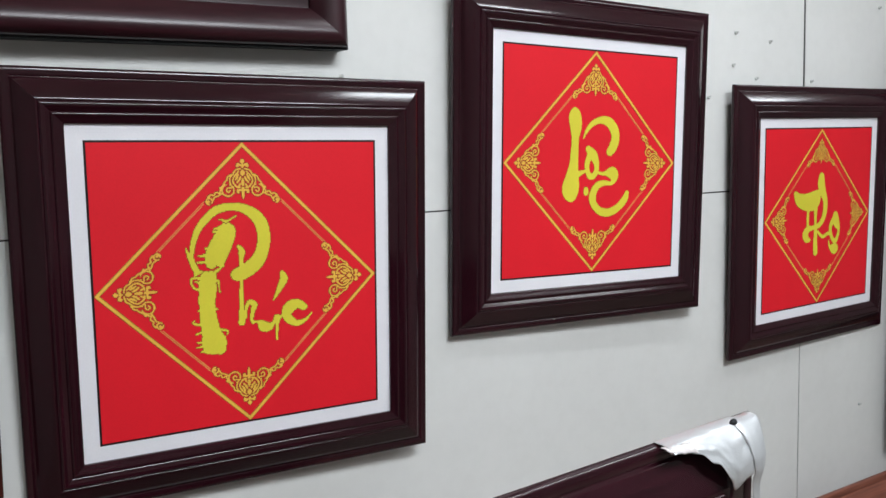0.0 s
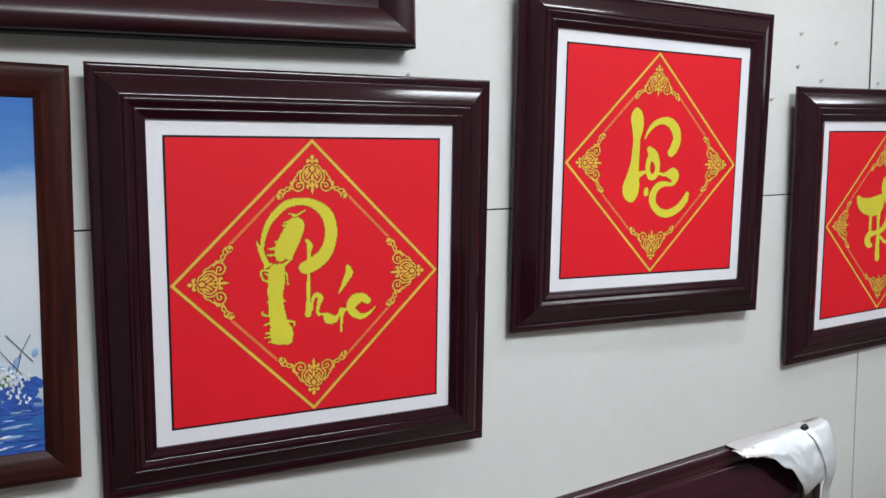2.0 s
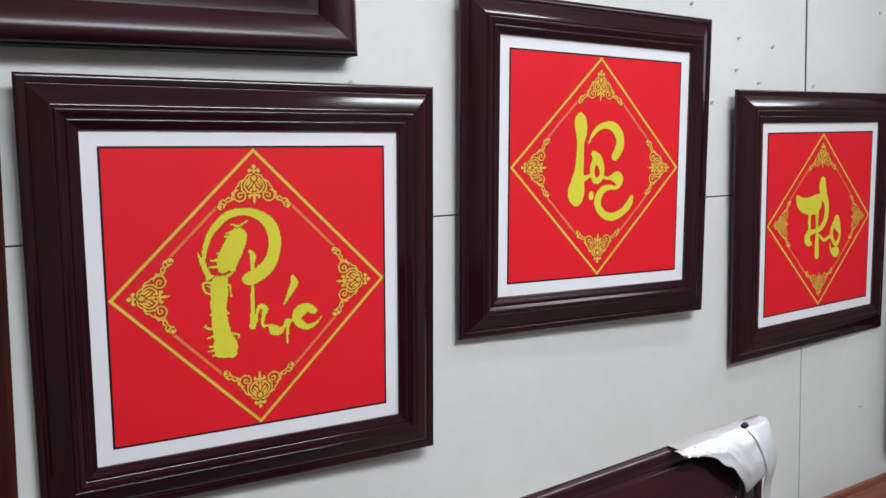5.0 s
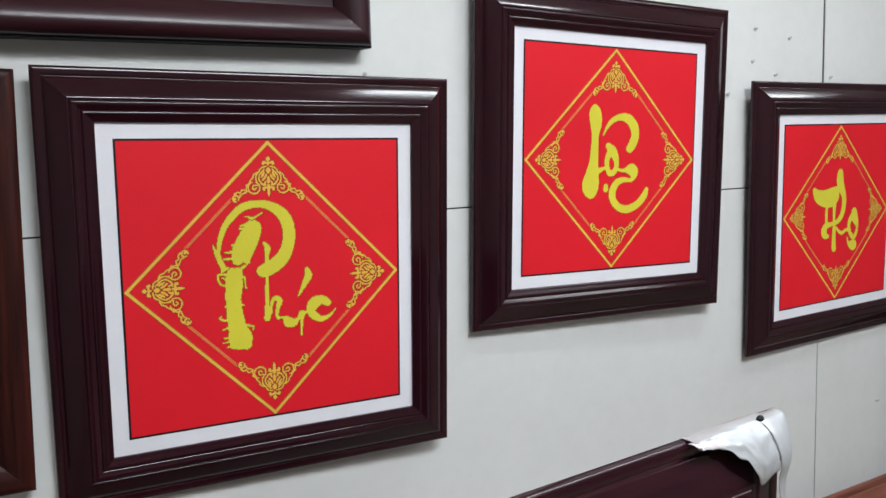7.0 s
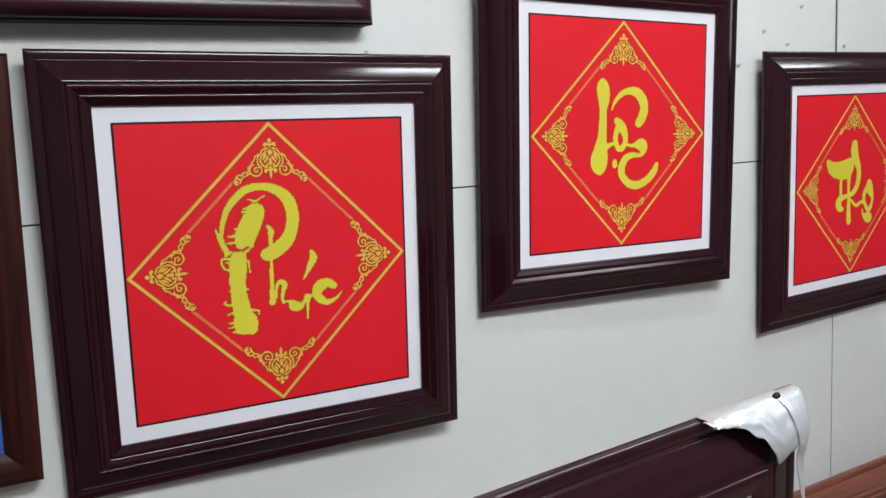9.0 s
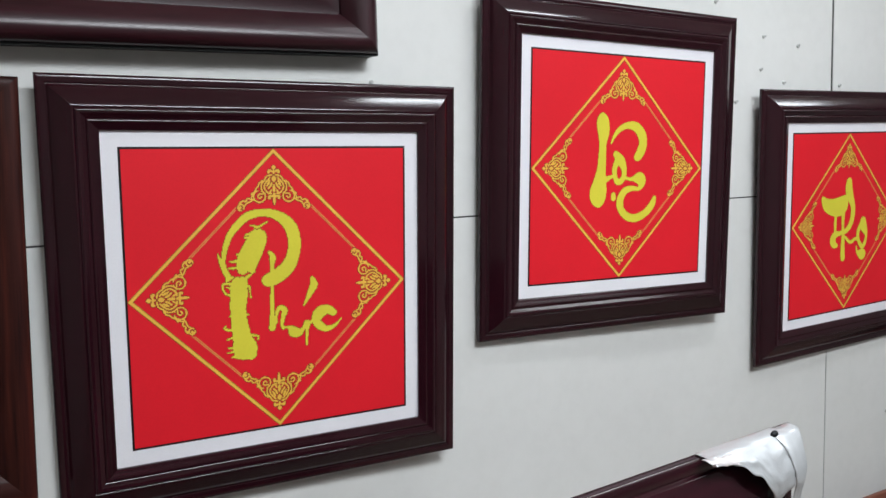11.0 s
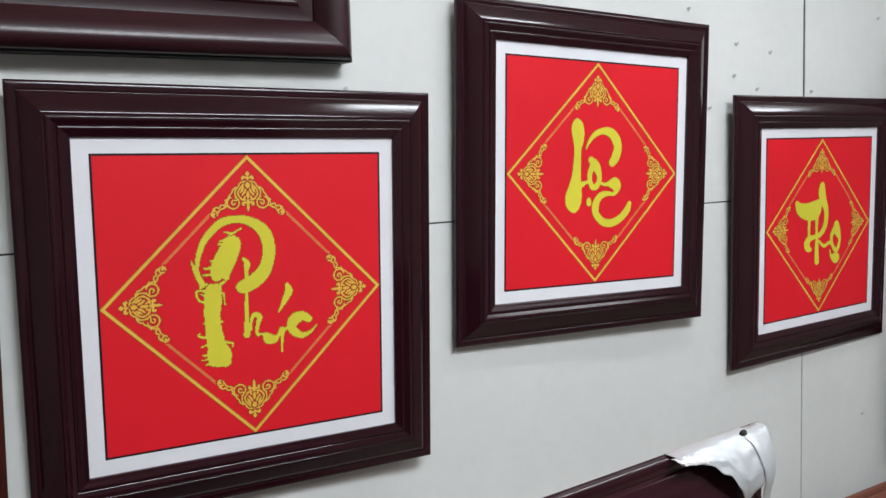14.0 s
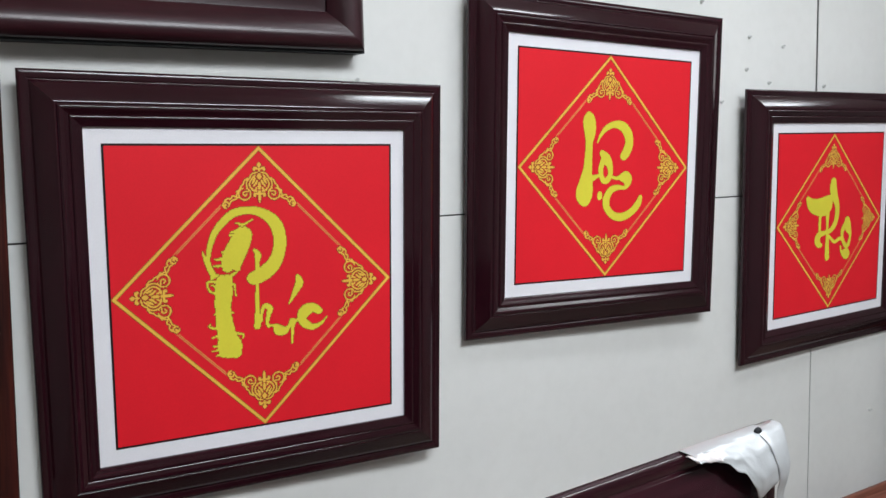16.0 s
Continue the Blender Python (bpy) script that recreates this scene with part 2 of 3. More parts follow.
PHUC = [
    [(0.330, 0.558, 0.0095), (0.317, 0.598, 0.0074), (0.317, 0.630, 0.0074), (0.328, 0.675, 0.0095), (0.351, 0.719, 0.0115), (0.391, 0.759, 0.0135), (0.436, 0.776, 0.0135), (0.488, 0.773, 0.0142), (0.531, 0.751, 0.0189), (0.560, 0.715, 0.0223), (0.569, 0.667, 0.0230), (0.563, 0.620, 0.0230), (0.543, 0.581, 0.0250), (0.509, 0.553, 0.0257), (0.476, 0.538, 0.0243), (0.459, 0.537, 0.0122)],
    [(0.297, 0.640, 0.0020), (0.307, 0.612, 0.0061), (0.318, 0.585, 0.0088), (0.332, 0.558, 0.0095)],
    [(0.429, 0.710, 0.0101), (0.420, 0.681, 0.0217), (0.404, 0.643, 0.0271), (0.388, 0.607, 0.0271), (0.382, 0.583, 0.0189)],
    [(0.443, 0.712, 0.0094), (0.452, 0.692, 0.0176), (0.433, 0.651, 0.0242), (0.413, 0.608, 0.0242), (0.411, 0.584, 0.0148)],
    [(0.478, 0.636, 0.0054), (0.489, 0.618, 0.0101), (0.486, 0.585, 0.0068), (0.484, 0.518, 0.0061), (0.482, 0.437, 0.0074), (0.482, 0.382, 0.0108), (0.480, 0.364, 0.0115)],
    [(0.494, 0.381, 0.0047), (0.498, 0.415, 0.0054), (0.509, 0.433, 0.0081), (0.527, 0.424, 0.0108), (0.521, 0.399, 0.0074), (0.516, 0.372, 0.0061), (0.522, 0.359, 0.0054)],
    [(0.530, 0.362, 0.0034), (0.547, 0.356, 0.0095), (0.559, 0.341, 0.0182), (0.578, 0.337, 0.0149), (0.595, 0.350, 0.0061), (0.610, 0.367, 0.0128)],
    [(0.610, 0.368, 0.0095), (0.609, 0.333, 0.0054), (0.607, 0.288, 0.0020)],
    [(0.632, 0.532, 0.0068), (0.638, 0.508, 0.0142), (0.623, 0.478, 0.0101), (0.609, 0.452, 0.0054), (0.598, 0.434, 0.0020)],
    [(0.711, 0.398, 0.0135), (0.686, 0.412, 0.0162), (0.658, 0.401, 0.0223), (0.644, 0.378, 0.0162), (0.656, 0.356, 0.0149), (0.684, 0.340, 0.0108), (0.717, 0.349, 0.0054), (0.743, 0.375, 0.0020)],
    [(0.617, 0.367, 0.0054), (0.637, 0.376, 0.0054)],
]
PHUC_STEM = [
    [(0.361, 0.540, 0.0166), (0.364, 0.514, 0.0249), (0.366, 0.488, 0.0257), (0.362, 0.455, 0.0242), (0.362, 0.425, 0.0234), (0.365, 0.388, 0.0249), (0.371, 0.350, 0.0272), (0.378, 0.316, 0.0302), (0.381, 0.297, 0.0317)],
    [(0.379, 0.541, 0.0151), (0.375, 0.520, 0.0181)],
    [(0.360, 0.337, 0.0151), (0.357, 0.307, 0.0166), (0.361, 0.282, 0.0166)],
    [(0.400, 0.321, 0.0151), (0.406, 0.298, 0.0166), (0.403, 0.276, 0.0159)],
    [(0.361, 0.279, 0.0136), (0.403, 0.273, 0.0128)],
]
PHUC_WHISKERS = [
    [(0.435, 0.726, 0.0041), (0.453, 0.734, 0.0027), (0.472, 0.745, 0.0020)],
    [(0.435, 0.726, 0.0041), (0.423, 0.732, 0.0027), (0.412, 0.735, 0.0020)],
    [(0.418, 0.709, 0.0041), (0.395, 0.702, 0.0027)],
    [(0.376, 0.614, 0.0050), (0.350, 0.612, 0.0036), (0.338, 0.613, 0.0023)],
    [(0.378, 0.592, 0.0050), (0.350, 0.588, 0.0036), (0.332, 0.589, 0.0023)],
    [(0.386, 0.640, 0.0050), (0.364, 0.636, 0.0030)],
    [(0.408, 0.690, 0.0042), (0.390, 0.694, 0.0023)],
    [(0.392, 0.552, 0.0053), (0.408, 0.561, 0.0038), (0.422, 0.572, 0.0023)],
    [(0.339, 0.535, 0.0053), (0.314, 0.536, 0.0030), (0.310, 0.520, 0.0030), (0.322, 0.500, 0.0030), (0.338, 0.493, 0.0038)],
    [(0.324, 0.524, 0.0023), (0.337, 0.517, 0.0023)],
    [(0.388, 0.520, 0.0045), (0.402, 0.520, 0.0030), (0.406, 0.481, 0.0030)],
    [(0.339, 0.487, 0.0038), (0.334, 0.447, 0.0023)],
    [(0.387, 0.423, 0.0045), (0.396, 0.420, 0.0023)],
    [(0.341, 0.428, 0.0038), (0.332, 0.420, 0.0023)],
    [(0.346, 0.397, 0.0053), (0.344, 0.383, 0.0038)],
    [(0.344, 0.368, 0.0045), (0.313, 0.377, 0.0030), (0.315, 0.386, 0.0023)],
    [(0.347, 0.344, 0.0045), (0.321, 0.339, 0.0023)],
    [(0.395, 0.348, 0.0045), (0.428, 0.340, 0.0030), (0.427, 0.328, 0.0023)],
    [(0.406, 0.330, 0.0038), (0.403, 0.314, 0.0030)],
    [(0.345, 0.308, 0.0038), (0.323, 0.308, 0.0023)],
    [(0.349, 0.293, 0.0045), (0.319, 0.290, 0.0023)],
    [(0.349, 0.278, 0.0038), (0.334, 0.274, 0.0023)],
    [(0.417, 0.312, 0.0045), (0.422, 0.293, 0.0038)],
    [(0.327, 0.548, 0.0053), (0.346, 0.557, 0.0045)],
    [(0.483, 0.613, 0.0060), (0.494, 0.617, 0.0030)],
]
LOC = [
    [(0.383, 0.732, 0.0157), (0.386, 0.703, 0.0348), (0.391, 0.659, 0.0316), (0.388, 0.610, 0.0203), (0.386, 0.550, 0.0215), (0.382, 0.490, 0.0249), (0.375, 0.434, 0.0374), (0.366, 0.382, 0.0466), (0.370, 0.347, 0.0228)],
    [(0.436, 0.612, 0.0034), (0.455, 0.646, 0.0080), (0.487, 0.677, 0.0126), (0.532, 0.694, 0.0151), (0.580, 0.687, 0.0222), (0.613, 0.657, 0.0248), (0.625, 0.616, 0.0237), (0.611, 0.575, 0.0237), (0.593, 0.552, 0.0201)],
    [(0.465, 0.563, 0.0149), (0.493, 0.537, 0.0231), (0.513, 0.502, 0.0163), (0.516, 0.472, 0.0128), (0.503, 0.446, 0.0140), (0.477, 0.439, 0.0139), (0.461, 0.468, 0.0127), (0.460, 0.500, 0.0138), (0.474, 0.533, 0.0161)],
    [(0.415, 0.452, 0.0137), (0.437, 0.460, 0.0080), (0.462, 0.465, 0.0092)],
    [(0.456, 0.379, 0.0127), (0.456, 0.366, 0.0139)],
    [(0.516, 0.460, 0.0080), (0.548, 0.451, 0.0071), (0.575, 0.453, 0.0122), (0.610, 0.454, 0.0286), (0.622, 0.437, 0.0225), (0.608, 0.408, 0.0092), (0.556, 0.408, 0.0132), (0.517, 0.392, 0.0171), (0.495, 0.352, 0.0200), (0.503, 0.312, 0.0181), (0.544, 0.278, 0.0183), (0.598, 0.273, 0.0185), (0.652, 0.296, 0.0176), (0.689, 0.331, 0.0178), (0.703, 0.361, 0.0115)],
]
THO = [
    [(0.271, 0.642, 0.0150), (0.308, 0.606, 0.0359), (0.376, 0.590, 0.0490), (0.444, 0.596, 0.0538), (0.476, 0.627, 0.0285)],
    [(0.509, 0.726, 0.0257), (0.509, 0.687, 0.0329), (0.525, 0.644, 0.0287), (0.550, 0.596, 0.0217), (0.555, 0.547, 0.0203), (0.541, 0.495, 0.0188), (0.501, 0.454, 0.0158), (0.443, 0.441, 0.0128), (0.392, 0.433, 0.0198), (0.373, 0.404, 0.0267), (0.387, 0.379, 0.0198), (0.413, 0.372, 0.0099)],
    [(0.392, 0.541, 0.0126), (0.390, 0.489, 0.0113), (0.393, 0.450, 0.0113)],
    [(0.463, 0.549, 0.0171), (0.463, 0.483, 0.0114), (0.468, 0.417, 0.0143), (0.468, 0.351, 0.0187), (0.472, 0.298, 0.0202)],
    [(0.488, 0.415, 0.0086), (0.538, 0.382, 0.0102), (0.586, 0.398, 0.0103), (0.621, 0.390, 0.0118)],
    [(0.658, 0.497, 0.0252), (0.668, 0.461, 0.0297), (0.693, 0.414, 0.0120), (0.683, 0.369, 0.0134), (0.661, 0.348, 0.0149), (0.633, 0.366, 0.0133), (0.612, 0.410, 0.0133), (0.618, 0.448, 0.0162), (0.648, 0.480, 0.0207)],
    [(0.599, 0.351, 0.0059), (0.612, 0.319, 0.0103), (0.655, 0.303, 0.0313), (0.670, 0.306, 0.0239)],
]


def ring(s, w, r, thick, start=0.0, end=360.0, k=14):
    return [(s + r * math.cos(radians(start + (end - start) * i / k)), w + r * math.sin(radians(start + (end - start) * i / k)), thick) for i in range(k + 1)]


def corner_ornament():
    """Scrollwork of one corner in (distance in from the tip, sideways, half thickness), one half and its mirror image."""
    t = 0.0034
    half = [
        [(0.052, 0.0, 0.0040), (0.058, 0.0, 0.0080), (0.063, 0.0, 0.0045), (0.080, 0.0, 0.0040)], [(0.074, 0.0, 0.004), (0.071, 0.009, 0.0045), (0.069, 0.015, 0.0068), (0.074, 0.017, 0.0055)],
        [(0.090, 0.0, 0.0030), (0.098, 0.0, 0.0105), (0.106, 0.0, 0.0030)], [(0.120, 0.0, 0.0030), (0.132, 0.0, 0.0075), (0.142, 0.0, 0.0040)],
        [(0.084, 0.008, t), (0.090, 0.026, t), (0.104, 0.034, t), (0.114, 0.043, t), (0.128, 0.045, t), (0.138, 0.042, t)],
        [(0.094, 0.014, t), (0.104, 0.024, t), (0.118, 0.033, t), (0.132, 0.033, t), (0.146, 0.022, t), (0.150, 0.010, t)],
        [(0.104, 0.016, 0.0040), (0.114, 0.020, 0.0050), (0.122, 0.024, 0.0035)], [(0.112, 0.007, 0.0035), (0.122, 0.012, 0.0050), (0.132, 0.020, 0.0040)], [(0.138, 0.010, 0.0040), (0.146, 0.014, 0.0040)],
        [(0.150, 0.0, 0.005), (0.168, 0.0, 0.006), (0.187, 0.0, 0.0035)], [(0.160, 0.0, 0.005), (0.158, 0.010, 0.0050), (0.161, 0.018, 0.0064), (0.166, 0.017, 0.0050)], [(0.176, 0.0, 0.0065), (0.178, 0.0, 0.0065)],
        [(0.104, 0.040, t), (0.112, 0.052, t), (0.122, 0.056, t), (0.132, 0.064, t), (0.142, 0.070, t), (0.150, 0.080, t)],
        ring(0.158, 0.052, 0.0205, 0.0034, 200, 520, 16), [(0.150, 0.040, t), (0.150, 0.052, t), (0.158, 0.058, t), (0.164, 0.052, t), (0.160, 0.046, t)],
        [(0.146, 0.072, t), (0.156, 0.078, t), (0.166, 0.082, t), (0.164, 0.094, t), (0.174, 0.102, t), (0.172, 0.112, t), (0.180, 0.122, t)],
        [(0.168, 0.074, t), (0.176, 0.086, t), (0.180, 0.098, t), (0.188, 0.104, t)],
        ring(0.194, 0.118, 0.0105, 0.0036, 0, 300, 12), [(0.194, 0.120, 0.005), (0.200, 0.126, 0.005)],
    ]
    half = [[(s, w, 0.84 * r) for s, w, r in stroke] for stroke in half]
    return half + [[(s, -w, r) for s, w, r in stroke] for stroke in half]


def turned(stroke, corner):
    out = []
    for s, w, r in stroke:
        u, v = {"top": (0.5 + w, 0.992 - s), "bottom": (0.5 + w, 0.008 + s), "left": (0.008 + s, 0.5 + w), "right": (0.992 - s, 0.5 + w)}[corner]
        out.append((u, v, r))
    return out


def diamond_line(inset, half):
    a = 0.496 - inset
    p = [(0.5, 0.5 + a), (0.5 + a, 0.5), (0.5, 0.5 - a), (0.5 - a, 0.5)]
    return [[(*p[i], half), (*p[(i + 1) % 4], half)] for i in range(4)]


def lines_between():
    """Pairs of thin lines that join the scrolls of neighbouring corners."""
    out = []
    for m in (0.4255, 0.4345):
        for sx, sy in ((1, 1), (1, -1), (-1, -1), (-1, 1)):
            lo, hi = 0.137, m - 0.137
            out.append([(0.5 + sx * lo, 0.5 + sy * (m - lo), 0.0016), (0.5 + sx * hi, 0.5 + sy * (m - hi), 0.0016)])
    return out


def densely(strokes, k=60):
    out = []
    for s in strokes:
        if len(s) == 2:
            (u0, v0, r0), (u1, v1, r1) = s
            s = [(u0 + (u1 - u0) * i / k, v0 + (v1 - v0) * i / k, r0 + (r1 - r0) * i / k) for i in range(k + 1)]
        out.append(s)
    return out


FINE = 400
CORNERS = ("top", "bottom", "left", "right")


def blank():
    return np.zeros((FINE, FINE), bool)


ORNAMENT_MASKS = [lay(blank(), [turned(s, c) for s in corner_ornament()]) for c in CORNERS]
LINE_MASKS = [lay(blank(), densely([s], 30)) for s in lines_between()]
DIAMOND_MASK = lay(blank(), densely(diamond_line(0.004, 0.0055)))


def sheet_quad(half, depth):
    bm = bmesh.new()
    bm.faces.new([bm.verts.new(c) for c in ((-half, -depth, -half), (half, -depth, -half), (half, -depth, half), (-half, -depth, half))])
    return bm


def stitched_picture(name, m, label, words, rough_words, whiskers, cells):
    thing = thing_at(name, m, label, "framed picture", "red stitched pictures in dark frames")
    frame_rails(thing, 0.308, 0.308, MOULDING, DARK_WOOD, 0.0175)
    sheet = part("picture_sheet", boxed((-0.238, 0.0, -0.238), (0.238, 0.003, 0.238)), WHITE_PAPER, thing, "white woven paper with a plain border")
    part("backing_board", boxed((-0.2405, 0.0036, -0.2405), (0.2405, 0.0085, 0.2405)), BACKING, thing)
    facing(sheet_quad(SIDE / 2 + 0.0027, 0.0004), "border_line", BLACK_INK, sheet, "thin black printed line")
    facing(sheet_quad(SIDE / 2 - 0.0004, 0.0008), "red_field", RED_INK, sheet, "bright red printed field")
    facing(stitches(grown(DIAMOND_MASK), 0.0011), "diamond_shadow_line", OLIVE_INK, sheet)
    facing(stitches(DIAMOND_MASK, 0.0014), "diamond_line", GOLD_INK, sheet, "gold diamond outline")
    for m in ORNAMENT_MASKS:
        facing(stitches(grown(m), 0.0011), "ornament_ground", RED_BROWN_INK, sheet)
        facing(stitches(m, 0.0014), "ornament", GOLD_INK, sheet, "gold scrollwork")
    for m in LINE_MASKS:
        facing(stitches(m, 0.0014), "thin_line", DULL_GOLD_INK, sheet)
    mask = lay(np.zeros((cells, cells), bool), words)
    if rough_words:
        lay(mask, rough_words, 0.35, 11)
        lay(mask, whiskers, 0.3, 12)
    fine = np.kron(mask, np.ones((2, 2), bool))
    facing(stitches(grown(fine), 0.0011), "lettering_edge", OLIVE_INK, sheet)
    facing(stitches(mask, 0.0014), "lettering", YELLOW_INK, sheet, "yellow brush lettering")
    return thing


# ---- structure ----
WALL_Y = 0.0175
SEAM_X, SEAM_Z, PANEL_W, PANEL_H = 1.6005, 1.4262, 2.44, 1.22
X0, X1, Y0 = -2.6, 4.6, -4.2


def setting(name, bm, mat, label):
    return tagged(finish(bm, name, mat), label, kind="structure")


wall_north = setting("wall_north", boxed((X0, WALL_Y + 0.0022, 0.0), (X1, WALL_Y + 0.15, CEILING)), BACKING, "shop wall clad in painted boards")
for i in (-2, -1, 0, 1):
    for j in (-2, -1, 0, 1):
        px0, px1 = max(X0, SEAM_X + i * PANEL_W), min(X1, SEAM_X + (i + 1) * PANEL_W)
        pz0, pz1 = max(0.0, SEAM_Z + j * PANEL_H), min(CEILING, SEAM_Z + (j + 1) * PANEL_H)
        if px1 - px0 > 0.05 and pz1 - pz0 > 0.02:
            gap = 0.0038 if j >= 0 else 0.0016
            part("wall_panel", boxed((px0 + gap, WALL_Y, pz0 + 0.0014), (px1 - gap, WALL_Y + 0.0021, pz1 - 0.0014), 0.0006), PANEL, wall_north)
setting("wall_south", boxed((X0, Y0 - 0.15, 0), (X1, Y0, CEILING)), PLASTER, "plain painted wall")
setting("wall_east", boxed((X1, Y0 - 0.15, 0), (X1 + 0.15, WALL_Y + 0.15, CEILING)), PLASTER, "plain painted wall")
setting("wall_west", boxed((X0 - 0.15, Y0 - 0.15, 0), (X0, WALL_Y + 0.15, CEILING)), PLASTER, "plain painted wall")
setting("floor", boxed((X0 - 0.15, Y0 - 0.15, -0.12), (X1 + 0.15, WALL_Y + 0.15, 0.0)), FLOOR, "tiled shop floor")
setting("ceiling", boxed((X0 - 0.15, Y0 - 0.15, CEILING), (X1 + 0.15, WALL_Y + 0.15, CEILING + 0.12)), CEIL, "white painted ceiling")


def tube(bm, x0, x1, y, z, r, k=12):
    rows = []
    for x in (x0, x1):
        rows.append([bm.verts.new((x, y + r * math.cos(2 * math.pi * i / k), z + r * math.sin(2 * math.pi * i / k))) for i in range(k)])
    for i in range(k):
        bm.faces.new((rows[0][i], rows[0][(i + 1) % k], rows[1][(i + 1) % k], rows[1][i]))
    bm.faces.new(rows[0])
    bm.faces.new(rows[1])
    return bm


# near lamps first, then bodies for the three added fill lamps
for lx, ly in TUBES:
    lamp = thing_at("ceiling_lamp", pose(lx, ly, CEILING), "unseen white batten lamp with a lit fluorescent tube", "lamp", "tube lamps on the ceiling")
    wide_lamp, half_lamp = (0.070, 0.375) if ly > -1.0 else (0.30, 0.60)
    part("lamp_body", boxed((-half_lamp - 0.02, -wide_lamp, -0.05), (half_lamp + 0.02, wide_lamp, 0.0), 0.006), LAMP_WHITE, lamp)
    for ty in (-0.03, 0.03) if ly > -1.0 else (-0.21, -0.07, 0.07, 0.21):
        part("tube", tube(bmesh.new(), -half_lamp, half_lamp, ty, -0.075, 0.014), GLOW, lamp, "lit white tube", 40)

# ---- the three red pictures ----
stitched_picture("framed_picture", pose(0.2059, -0.0291, 1.3406, 2.190, 0.792, -2.486), "dark maroon framed red picture with the yellow word Phúc", PHUC, PHUC_STEM, PHUC_WHISKERS, 280)
stitched_picture("framed_picture", pose(0.8988, -0.0234, 1.5012, 0.971, 1.615, -1.552), "dark maroon framed red picture with the yellow word Lộc", LOC, [], [], FINE)
stitched_picture("framed_picture", pose(1.6229, -0.0125, 1.3529, 1.150, -0.283, 1.150), "dark maroon framed red picture with the yellow word Thọ", THO, [], [], FINE)

# ---- wide dark frame above ----
wide = thing_at("framed_picture", pose(-0.1929, -0.012, 2.0446, 1.5, -0.57, 0.0), "wide dark maroon frame round a cream picture", "framed picture")
frame_rails(wide, 0.580, 0.355, WIDE_MOULDING, SATIN_WOOD, 0.020)
# coloured black so that the shade under the frame is in the colour
for _side in ("top", "bottom", "left", "right"):
    part("rear_rail", rail(0.580, 0.355, REAR_MOULDING, _side, 0.020), BLACK_EDGE, wide, "black back of the frame, its underside's shade put into the colour")
part("picture_sheet", boxed((-0.4795, 0.0065, -0.2545), (0.4795, 0.0077, 0.2545)), CREAM_PAPER, wide, "cream woven paper")
part("backing_board", boxed((-0.4855, 0.0080, -0.2605), (0.4855, 0.0120, 0.2605)), BACKING, wide)

# ---- seascape in a mahogany frame beside the first red picture ----
SEASCAPE = material("oil_seascape", (0.5, 0.6, 0.7), 0.45)
_c = SEASCAPE.node_tree.nodes.new("ShaderNodeTexCoord")
_sep = SEASCAPE.node_tree.nodes.new("ShaderNodeSeparateXYZ")
SEASCAPE.node_tree.links.new(_c.outputs["Object"], _sep.inputs[0])
_w = noise_of(SEASCAPE, 5.0, (0.6, 1, 1.2), 7.0, 0.6)
_add = SEASCAPE.node_tree.nodes.new("ShaderNodeMath")
_add.operation = "MULTIPLY_ADD"
_add.inputs[1].default_value = 0.16
SEASCAPE.node_tree.links.new(_w.outputs["Fac"], _add.inputs[0])
SEASCAPE.node_tree.links.new(_sep.outputs["Z"], _add.inputs[2])
_map = node(SEASCAPE, "ShaderNodeMapRange", From_Min=-0.175, From_Max=0.32)
SEASCAPE.node_tree.links.new(_add.outputs[0], _map.inputs["Value"])
_sky = ramp(SEASCAPE, _map.outputs[0], [(0.0, (0.02, 0.09, 0.36)), (0.14, (0.03, 0.14, 0.45)), (0.19, (0.25, 0.4, 0.6)), (0.24, (0.62, 0.68, 0.74)),
                                        (0.55, (0.72, 0.74, 0.78)), (0.72, (0.5, 0.62, 0.76)), (0.82, (0.10, 0.27, 0.62)), (1.0, (0.04, 0.18, 0.55))])
colour_from(SEASCAPE, _sky.outputs[0])
bump_from(SEASCAPE, noise_of(SEASCAPE, 70.0, (0.4, 1, 1.4)).outputs["Fac"], 0.5, 0.001)


def daubs(count, lo, hi, size, seed, depth, slant=0.0, slim=(0.35, 0.7)):
    """Small low brush marks inside a rectangle."""
    rng, bm = random.Random(seed), bmesh.new()
    for _ in range(count):
        x, z, r, a = rng.uniform(lo[0], hi[0]), rng.uniform(lo[1], hi[1]), size * rng.uniform(0.5, 1.2), rng.uniform(0, 3.14) if not slant else rng.gauss(0, slant)
        q, top = rng.uniform(*slim), depth + rng.uniform(0.0003, 0.0009)
        rim = []
        for i in range(7):
            b = 2 * math.pi * i / 7
            dx, dz = r * math.cos(b), r * q * math.sin(b)
            rim.append(bm.verts.new((x + dx * math.cos(a) - dz * math.sin(a), -depth, z + dx * math.sin(a) + dz * math.cos(a))))
        mid = bm.verts.new((x, -top, z))
        for i in range(7):
            bm.faces.new((rim[i], rim[(i + 1) % 7], mid))
    return bm


def paint(name, base):
    m = material(name, base, 0.4)
    n = noise_of(m, 60.0)
    colour_from(m, ramp(m, n.outputs["Fac"], [(0.3, tuple(c * 0.8 for c in base)), (0.7, tuple(min(1, c * 1.15) for c in base))]).outputs[0])
    return m


